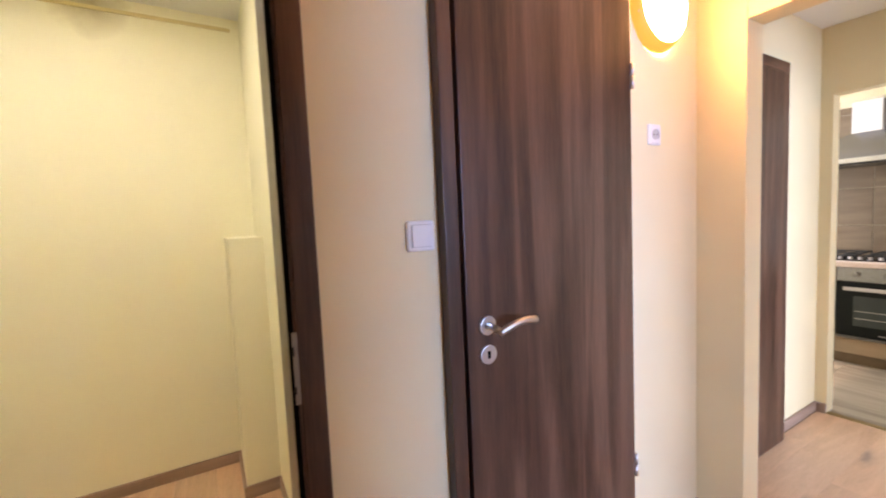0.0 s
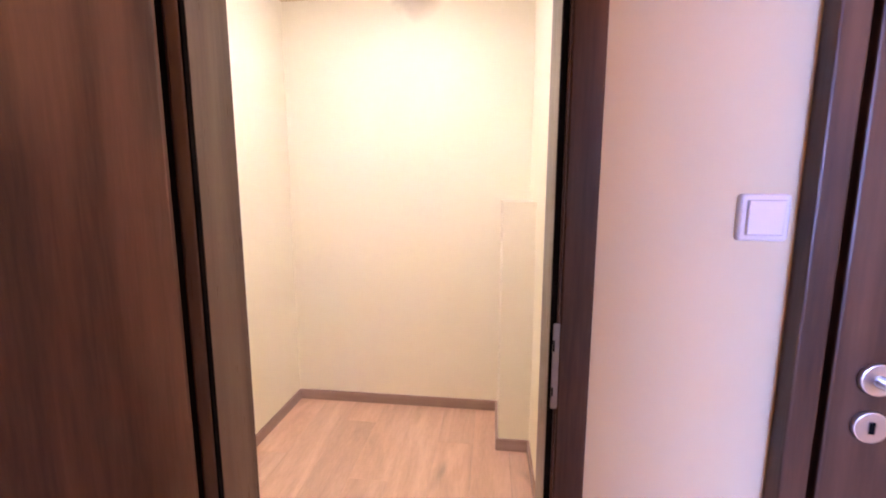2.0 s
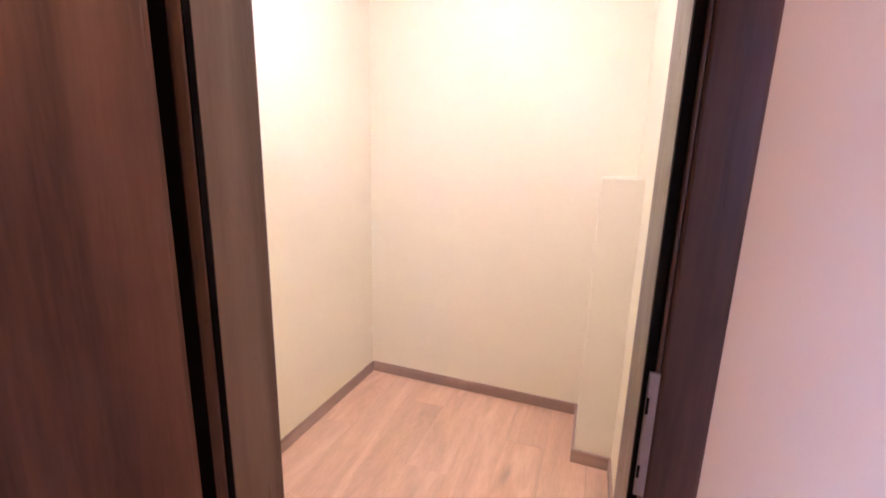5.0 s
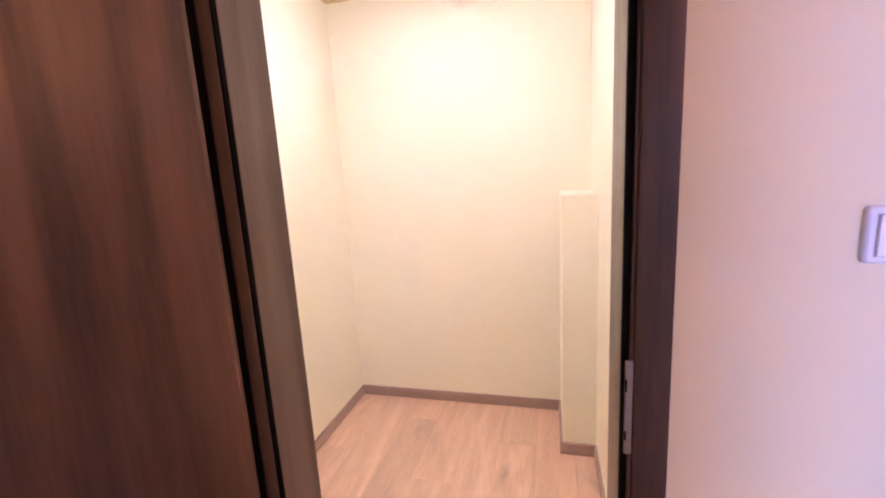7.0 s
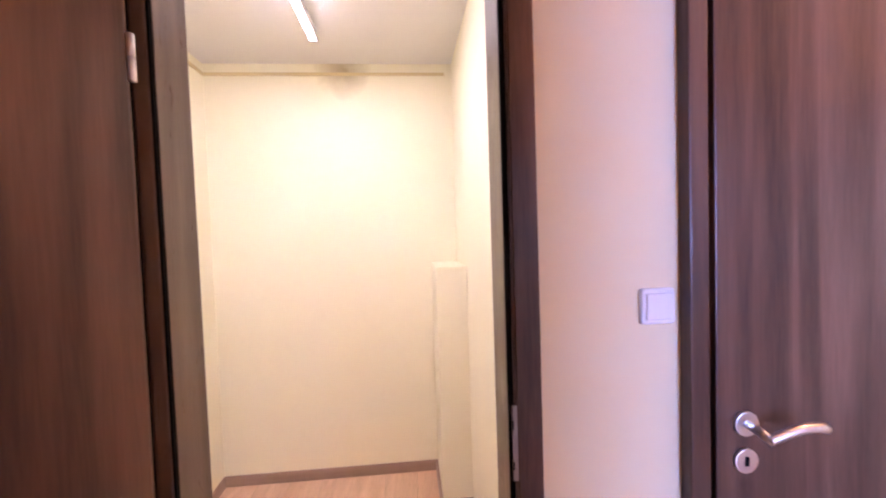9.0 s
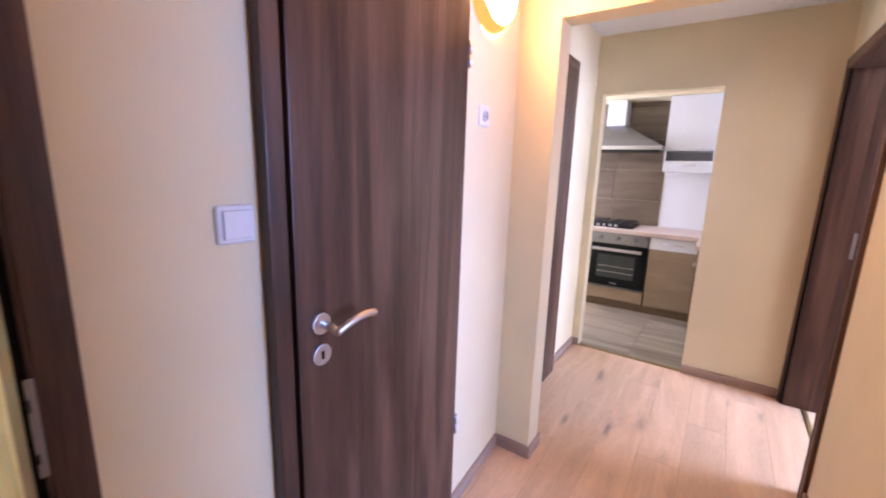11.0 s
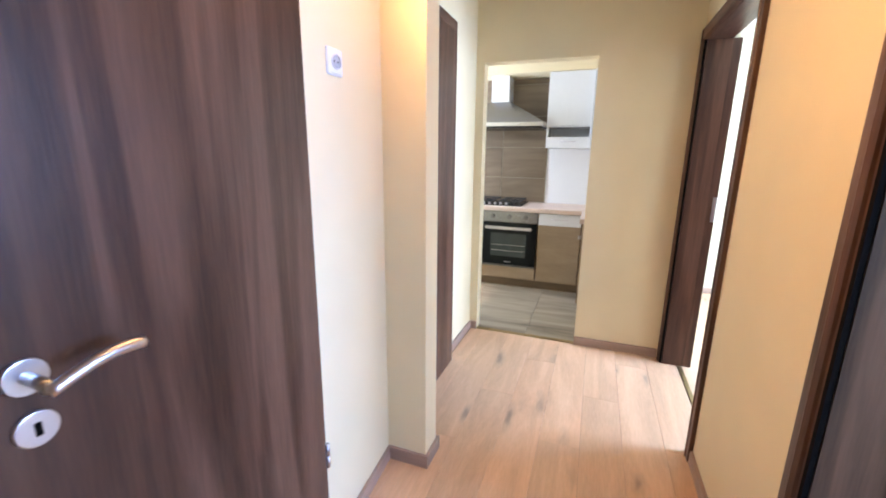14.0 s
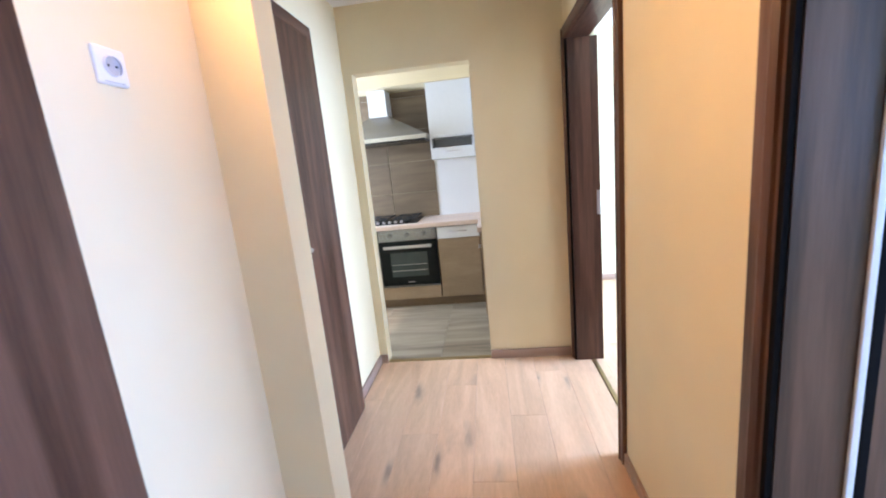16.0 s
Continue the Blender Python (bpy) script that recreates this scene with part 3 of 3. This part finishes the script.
# ---------------------------------------------------------------- switch, socket, lamps
def rounded_plate(half, depth, radius, soft):
    """A square plate on the wall that looks to -y, with round corners and a softened front rim."""
    bm = bmesh.new()
    outline = []
    for cx, cz, a0 in ((1, 1, 0), (-1, 1, 90), (-1, -1, 180), (1, -1, 270)):
        for k in range(6):
            a = radians(a0 + 18 * k)
            outline.append((cx * (half - radius), cz * (half - radius), math.cos(a), math.sin(a)))
    rings = []
    for y, inset in ((0.0, 0.0), (-(depth - soft), 0.0), (-(depth - soft * 0.35), soft * 0.4), (-depth, soft)):
        rings.append([bm.verts.new((cx + (radius - inset) * ca, y, cz + (radius - inset) * sa)) for cx, cz, ca, sa in outline])
    n = len(outline)
    for p, q in zip(rings, rings[1:]):
        for k in range(n):
            bm.faces.new((p[k], p[(k + 1) % n], q[(k + 1) % n], q[k]))
    bm.faces.new(rings[0])
    bm.faces.new(rings[-1])
    bmesh.ops.recalc_face_normals(bm, faces=bm.faces)
    return bm


s = thing("light_switch", Matrix.Translation((0.5370, NORTH, 1.308)), "white plastic light switch on the cream wall", "light switch")
part("plate", rounded_plate(0.0380, 0.0105, 0.0075, 0.004), M_WHITE, s)
part("rocker", box(-0.027, 0.027, -0.0150, -0.0095, -0.027, 0.027, 0.002), M_WHITE, s)
# Grey sheet whose rim paints in the shaded gap round the rocker.
part("gap", box(-0.0285, 0.0282, -0.0108, -0.0098, -0.0282, 0.0282), M_GAP, s)
s = thing("wall_socket", Matrix.Translation((1.529, NORTH + 0.0165, 1.622)), "white plastic power socket high on the wall", "wall socket")
part("plate", rounded_plate(0.0375, 0.0100, 0.0060, 0.004), M_WHITE, s)
ring = bmesh.new()
bmesh.ops.create_cone(ring, cap_ends=False, segments=32, radius1=0.0215, radius2=0.0195, depth=0.006)
bmesh.ops.transform(ring, matrix=Matrix.Translation((0, -0.0125, 0)) @ Matrix.Rotation(radians(90), 4, "X"), verts=ring.verts)
part("ring", ring, M_WHITE, s)
part("well", disc(0.0195, 0.0012, "y", 32, 0, (0, -0.0108, 0)), plain("socket_well", (0.50, 0.50, 0.52), 0.4), s)
for x in (-0.0095, 0.0095):
    part("pin_hole", disc(0.0026, 0.0012, "y", 12, 0, (x, -0.0116, 0)), M_SEAL_SHADE, s)
part("edge_line", box(-0.024, 0.024, -0.0106, -0.0098, -0.0325, -0.0315), M_GREY, s)

# dish-shaped wall lamp
lamp = thing("wall_lamp", Matrix.Translation((1.535, NORTH + 0.014, 2.070)), "round glass wall lamp, lit warm, with amber rim", "wall lamp")


def dome(r, depth, y0, a0=0.0, a1=90.0, rings=12, seg=40):
    """A shallow bowl that bulges towards -y."""
    bm = bmesh.new()
    loops = []
    for i in range(rings + 1):
        a = radians(a0 + (a1 - a0) * i / rings)
        loops.append([bm.verts.new((r * math.cos(a) * math.cos(t), y0 - depth * math.sin(a), r * math.cos(a) * math.sin(t))) for t in (2 * math.pi * k / seg for k in range(seg))])
    for p, q in zip(loops, loops[1:]):
        for k in range(seg):
            bm.faces.new((p[k], p[(k + 1) % seg], q[(k + 1) % seg], q[k]))
    bmesh.ops.remove_doubles(bm, verts=bm.verts, dist=1e-5)
    bmesh.ops.recalc_face_normals(bm, faces=bm.faces)
    return bm


part("shade", dome(0.138, 0.047, -0.030), M_LAMP, lamp, "glowing frosted glass bowl", True)
part("rim", dome(0.155, 0.080, -0.002, 0, 42, 6), M_AMBER, lamp, "amber glass rim", True)
part("base", disc(0.120, 0.010, "y", 40, 0.002, (0, -0.005, 0)), M_WHITE, lamp)
for a in (200, 320, 80):
    part("clip", box(0.138 * math.cos(radians(a)) - 0.006, 0.138 * math.cos(radians(a)) + 0.006, -0.034, -0.004, 0.138 * math.sin(radians(a)) - 0.005, 0.138 * math.sin(radians(a)) + 0.005, 0.002), M_STEEL, lamp)

tube = thing("tube_light", Matrix.Translation((-0.410, 2.105, CH)), "lit white tube light on the closet ceiling", "ceiling light")
part("housing", box(-0.018, 0.018, -0.60, 0.60, -0.022, 0.0, 0.003), M_WHITE, tube)
part("tube", box(-0.0145, 0.0145, -0.588, 0.588, -0.0475, -0.0455), M_TUBE, tube, "glowing white diffuser")
part("reflector", box(-0.017, 0.017, -0.588, 0.588, -0.0450, -0.0225, 0.002), M_WHITE, tube)
for y in (-0.60, 0.60):
    part("end_cap", box(-0.016, 0.016, y - 0.012, y + 0.012, -0.052, -0.020, 0.003), M_WHITE, tube)

# ---------------------------------------------------------------- kitchen
KF = 4.59                    # cabinet fronts


def bar_handle(parent, x, y0, y1, z):
    h = part("handle", sweep([(x - 0.022, y0, z), (x - 0.022, y1, z)], [0.005, 0.005], 10), M_SATIN, parent, "slim steel bar handle", True)
    for y in (y0 + 0.015, y1 - 0.015):
        part("handle_post", sweep([(x, y, z), (x - 0.022, y, z)], [0.004, 0.004], 8), M_SATIN, h)


c = thing("base_cabinet", Matrix.Translation((KF, 0.765, 0.0)), "wood-look base cabinet with a white drawer", "cabinet", "kitchen base cabinets")
part("body", box(0.02, 0.57, 0.0, 0.414, 0.09, 0.805), M_FRONT, c)
dr = part("drawer_front", box(0.0, 0.019, 0.003, 0.411, 0.684, 0.800, 0.0015), M_WHITE_FRONT, c, "white gloss drawer front")
bar_handle(dr, 0.0, 0.12, 0.30, 0.750)
part("door_front", box(0.0, 0.019, 0.003, 0.411, 0.092, 0.680, 0.0015), M_FRONT, c, "wood-look door front")
c = thing("oven_housing", Matrix.Translation((KF, 1.185, 0.0)), "wood-look cabinet that holds the built-in oven", "cabinet")
part("body", box(0.03, 0.57, 0.0, 0.59, 0.09, 0.805), M_FRONT, c)
part("drawer_front", box(0.0, 0.019, 0.003, 0.587, 0.092, 0.215, 0.0015), M_FRONT, c)
o = thing("built_in_oven", Matrix.Translation((KF, 1.187, 0.220)), "stainless steel built-in oven with a black glass door", "oven")
part("control_panel", box(-0.004, 0.026, 0.0, 0.580, 0.472, 0.584, 0.002), M_STEEL_O, o, "brushed steel control panel")
for y in (0.12, 0.290, 0.46):
    part("knob", disc(0.019, 0.024, "x", 24, 0.003, (-0.016, y, 0.530)), M_STEEL_H, o)
dr = part("oven_door", box(-0.010, 0.026, 0.0, 0.580, 0.022, 0.468, 0.003), M_GLASS_DARK, o, "black glass oven door")
part("window", box(-0.0115, -0.0105, 0.105, 0.475, 0.11, 0.355), M_GLASS_WINDOW, dr)
part("handle", box(-0.050, -0.036, 0.05, 0.53, 0.400, 0.430, 0.004), M_SATIN, dr, "flat steel oven handle")
for y in (0.08, 0.50):
    part("handle_post", box(-0.037, -0.010, y - 0.010, y + 0.010, 0.405, 0.425), M_STEEL_H, dr)
for z in (0.17, 0.23):
    part("rack_line", box(-0.0122, -0.0116, 0.115, 0.465, z, z + 0.004), M_STEEL, dr)
part("mark", box(-0.0112, -0.0104, 0.255, 0.325, 0.048, 0.056), M_GREY, dr, "small pale printed mark")
part("bottom_trim", box(-0.006, 0.026, 0.0, 0.580, 0.0, 0.018, 0.002), M_STEEL_H, o)
c = thing("base_cabinet", Matrix.Translation((KF, 1.78, 0.0)), "wood-look base cabinet beside the oven", "cabinet", "kitchen base cabinets")
part("body", box(0.02, 0.57, 0.0, 0.60, 0.09, 0.805), M_FRONT, c)
part("door_front", box(0.0, 0.019, 0.003, 0.597, 0.092, 0.800, 0.0015), M_FRONT, c)
c = thing("base_cabinet", Matrix.Translation((4.05, 0.745, 0.0)), "wood-look base cabinet with its front to the doorway side", "cabinet", "kitchen base cabinets")
part("body", box(0.0, 0.535, -0.66, -0.02, 0.09, 0.805), M_FRONT, c)
part("door_front", box(0.003, 0.532, -0.019, 0.0, 0.092, 0.800, 0.0015), M_FRONT, c)
h = part("handle", sweep([(0.06, 0.022, 0.665), (0.19, 0.022, 0.665)], [0.005, 0.005], 10), M_SATIN, c, "slim steel bar handle", True)
for x in (0.075, 0.175):
    part("handle_post", sweep([(x, 0.0, 0.665), (x, 0.022, 0.665)], [0.004, 0.004], 8), M_SATIN, h)
tagged(new("kitchen_plinth", mesh_of("kitchen_plinth", box(KF + 0.045, KF + 0.065, 0.70, 2.38, 0.0, 0.088, 0.001), M_PLINTH)), "brown plinth under the kitchen cabinets", "plinth", kind="structure")
w = thing("worktop", Matrix.Translation((KF, 0.0, 0.808)), "pale wood-look kitchen worktop with a corner", "worktop")
part("board", box(-0.025, 0.578, 0.03, 2.38, 0.0, 0.042, 0.004), M_WORKTOP, w)
part("return_board", box(-0.56, -0.026, 0.045, 0.768, 0.0, 0.042, 0.004), M_WORKTOP, w)

hob = thing("gas_hob", Matrix.Translation((4.90, 1.655, 0.851)), "black gas hob with four burners on the worktop", "hob")
part("plate", box(-0.24, 0.24, -0.285, 0.285, 0.0, 0.010, 0.003), M_BLACK, hob)
for bx in (-0.12, 0.12):
    for by in (-0.145, 0.145):
        bnr = part("burner", disc(0.045, 0.018, "z", 24, 0.004, (bx, by, 0.019)), M_IRON, hob)
        part("burner_cap", disc(0.030, 0.012, "z", 24, 0.003, (bx, by, 0.034)), M_BLACK, bnr)
for by in (-0.145, 0.145):
    bm = bmesh.new()
    for yy in (-0.11, 0.11):
        slab(bm, -0.225, 0.225, by + yy - 0.004, by + yy + 0.004, 0.040, 0.049)
        for xx in (-0.215, 0.215):
            slab(bm, xx - 0.005, xx + 0.005, by + yy - 0.005, by + yy + 0.005, 0.010, 0.040)
    for xx in (-0.219, 0.0, 0.219):
        slab(bm, xx - 0.004, xx + 0.004, by - 0.106, by + 0.106, 0.040, 0.049)
    for xx in (-0.12, 0.12):
        for sy in (-1, 1):
            slab(bm, xx - 0.004, xx + 0.004, by + sy * 0.068 - 0.038, by + sy * 0.068 + 0.038, 0.041, 0.054)
    part("pan_support", bm, M_IRON, hob, "black cast iron pan support")
for by in (-0.20, -0.10, 0.0, 0.10, 0.20):
    part("knob", disc(0.015, 0.022, "z", 20, 0.003, (-0.215, by * 0.6, 0.021)), M_SATIN, hob)

hood = thing("cooker_hood", Matrix.Translation((KE, 1.695, 1.643)), "pyramid-shaped stainless steel cooker hood on the tiles", "cooker hood")
bm = bmesh.new()
lo = [bm.verts.new(p) for p in ((-0.50, -0.50, 0.05), (-0.002, -0.50, 0.05), (-0.002, 0.50, 0.05), (-0.50, 0.50, 0.05))]
hi = [bm.verts.new(p) for p in ((-0.245, -0.105, 0.275), (-0.002, -0.105, 0.275), (-0.002, 0.105, 0.275), (-0.245, 0.105, 0.275))]
for k in range(4):
    bm.faces.new((lo[k], lo[(k + 1) % 4], hi[(k + 1) % 4], hi[k]))
bm.faces.new(hi)
bm.faces.new(lo[::-1])
bmesh.ops.recalc_face_normals(bm, faces=bm.faces)
part("canopy", bm, M_STEEL_H, hood, "brushed steel pyramid canopy")
part("lip", box(-0.503, -0.002, -0.503, 0.503, 0.012, 0.050, 0.003), M_STEEL, hood, "polished steel front edge")
part("filter", box(-0.485, -0.04, -0.48, 0.48, -0.006, 0.013), M_BLACK, hood, "dark grease filter")
part("chimney", box(-0.240, -0.002, -0.088, 0.098, 0.273, 0.535, 0.002), M_CHIMNEY, hood, "brushed steel chimney")

u = thing("wall_cabinet", Matrix.Translation((4.84, 0.755, 1.446)), "white wall cabinet with an open shelf and drawer", "cabinet", "kitchen wall cabinets")
part("side", box(0.02, 0.328, 0.0, 0.016, 0.0, 0.732), M_WHITE_FRONT, u)
part("side", box(0.02, 0.328, 0.418, 0.434, 0.0, 0.732), M_WHITE_FRONT, u)
part("back", box(0.312, 0.328, 0.016, 0.418, 0.0, 0.732), M_SHELF_BACK, u)
for z in (0.0, 0.094, 0.206, 0.716):
    part("shelf", box(0.02, 0.312, 0.016, 0.418, z, z + 0.016), M_WHITE_FRONT, u)
part("door_front", box(0.0, 0.019, 0.002, 0.432, 0.220, 0.730, 0.0015), M_WHITE_FRONT, u, "white gloss door front")
dr = part("drawer_front", box(0.0, 0.019, 0.002, 0.432, 0.002, 0.106, 0.0015), M_WHITE_FRONT, u, "white gloss drawer front")
bar_handle(dr, 0.0, 0.14, 0.28, 0.066)
u = thing("wall_cabinet", Matrix.Translation((4.79, 0.19, 1.446)), "white corner wall cabinet with a steel handle", "cabinet", "kitchen wall cabinets")
part("body", box(0.02, 0.378, 0.0, 0.562, 0.0, 0.732), M_WHITE_FRONT, u)
dr = part("door_front", box(0.0, 0.019, 0.002, 0.560, 0.002, 0.730, 0.0015), M_WHITE_FRONT, u)
bar_handle(dr, 0.0, 0.40, 0.53, 0.066)

# ---------------------------------------------------------------- pieces: splash tiles, floor tiles, boards
splash = structure("backsplash", box(KE - 0.006, KE - 0.001, 1.200, 2.38, 0.852, 2.179), M_GROUT, "brown wood-look tiles behind the hob", "backsplash")
rows = [0.853, 1.123, 1.455, 1.787, 2.119, 2.179]
for z0, z1 in zip(rows, rows[1:]):
    for y0, y1 in ((1.202, 1.697), (1.700, 2.300), (2.303, 2.38)):
        part("tile", box(KE - 0.012, KE - 0.005, y0, y1, z0 + 0.0015, z1 - 0.0015, 0.001), M_SPLASH, splash)

kf = structure("floor_kitchen", box(3.446, KE, S2, 2.9, -0.011, -0.004), M_GROUT, "greige wood-look kitchen floor tiles", "floor")
tile_me = mesh_of("floor_tile", box(0, 1.197, 0, 0.597, -0.008, 0.0, 0.0012), M_KTILE)
cut_me = mesh_of("floor_tile_cut", box(0, 1.197, 0, 0.464, -0.008, 0.0, 0.0012), M_KTILE)
for i in range(2):
    for j in range(-2, 4):
        y = 1.090 + 0.60 * j
        if y > 2.4:
            continue
        t = new("tile", tile_me if y > S2 else cut_me)
        t.parent, t.location = kf, (3.448 + 1.2 * i, max(y, S2 + 0.003), 0.0)


def boards(floor_name, x0, x1, y0, y1, along, mat, label, width=0.192, length=1.285):
    """Laminate boards laid with staggered ends; cut pieces at the edges."""
    fl = structure(floor_name, box(x0, x1, y0, y1, -0.0115, -0.008), M_GROOVE, label, "floor")
    cut = {}
    a0, a1, b0, b1 = (x0, x1, y0, y1) if along == "x" else (y0, y1, x0, x1)
    row, b = 0, b0
    while b < b1 - 0.005:
        be = min(b + width, b1)
        a = a0 - length * ((row * 0.37 + 0.21) % 1.0)
        while a < a1 - 0.01:
            s, e = max(a, a0), min(a + length, a1)
            if e - s > 0.01:
                key = (round(e - s, 3), round(be - b, 3))
                if key not in cut:
                    g = 0.0005
                    sx, sy = (key[0], key[1]) if along == "x" else (key[1], key[0])
                    cut[key] = mesh_of("plank", box(g, sx - g, g, sy - g, -0.0079, 0.0, 0.0006), mat)
                p = new("plank", cut[key])
                p.parent = fl
                p.location = (s, b, 0.0) if along == "x" else (b, s, 0.0)
            a += length
        b, row = be, row + 1


boards("floor_hall", WEST, 3.409, 0.052, 1.514, "x", M_PLANK_X, "pale oak laminate floor of the hall")
boards("floor_closet", CW, CE, 1.516, CN, "y", M_PLANK_Y, "pale oak laminate floor of the closet")
boards("floor_far_room", 1.97, 5.15, -3.1, 0.022, "x", M_PLANK_X, "pale oak laminate floor of the bright room")
boards("floor_near_room", -1.0, 1.87, -2.9, 0.050, "x", M_PLANK_X, "pale oak laminate floor of the side room")
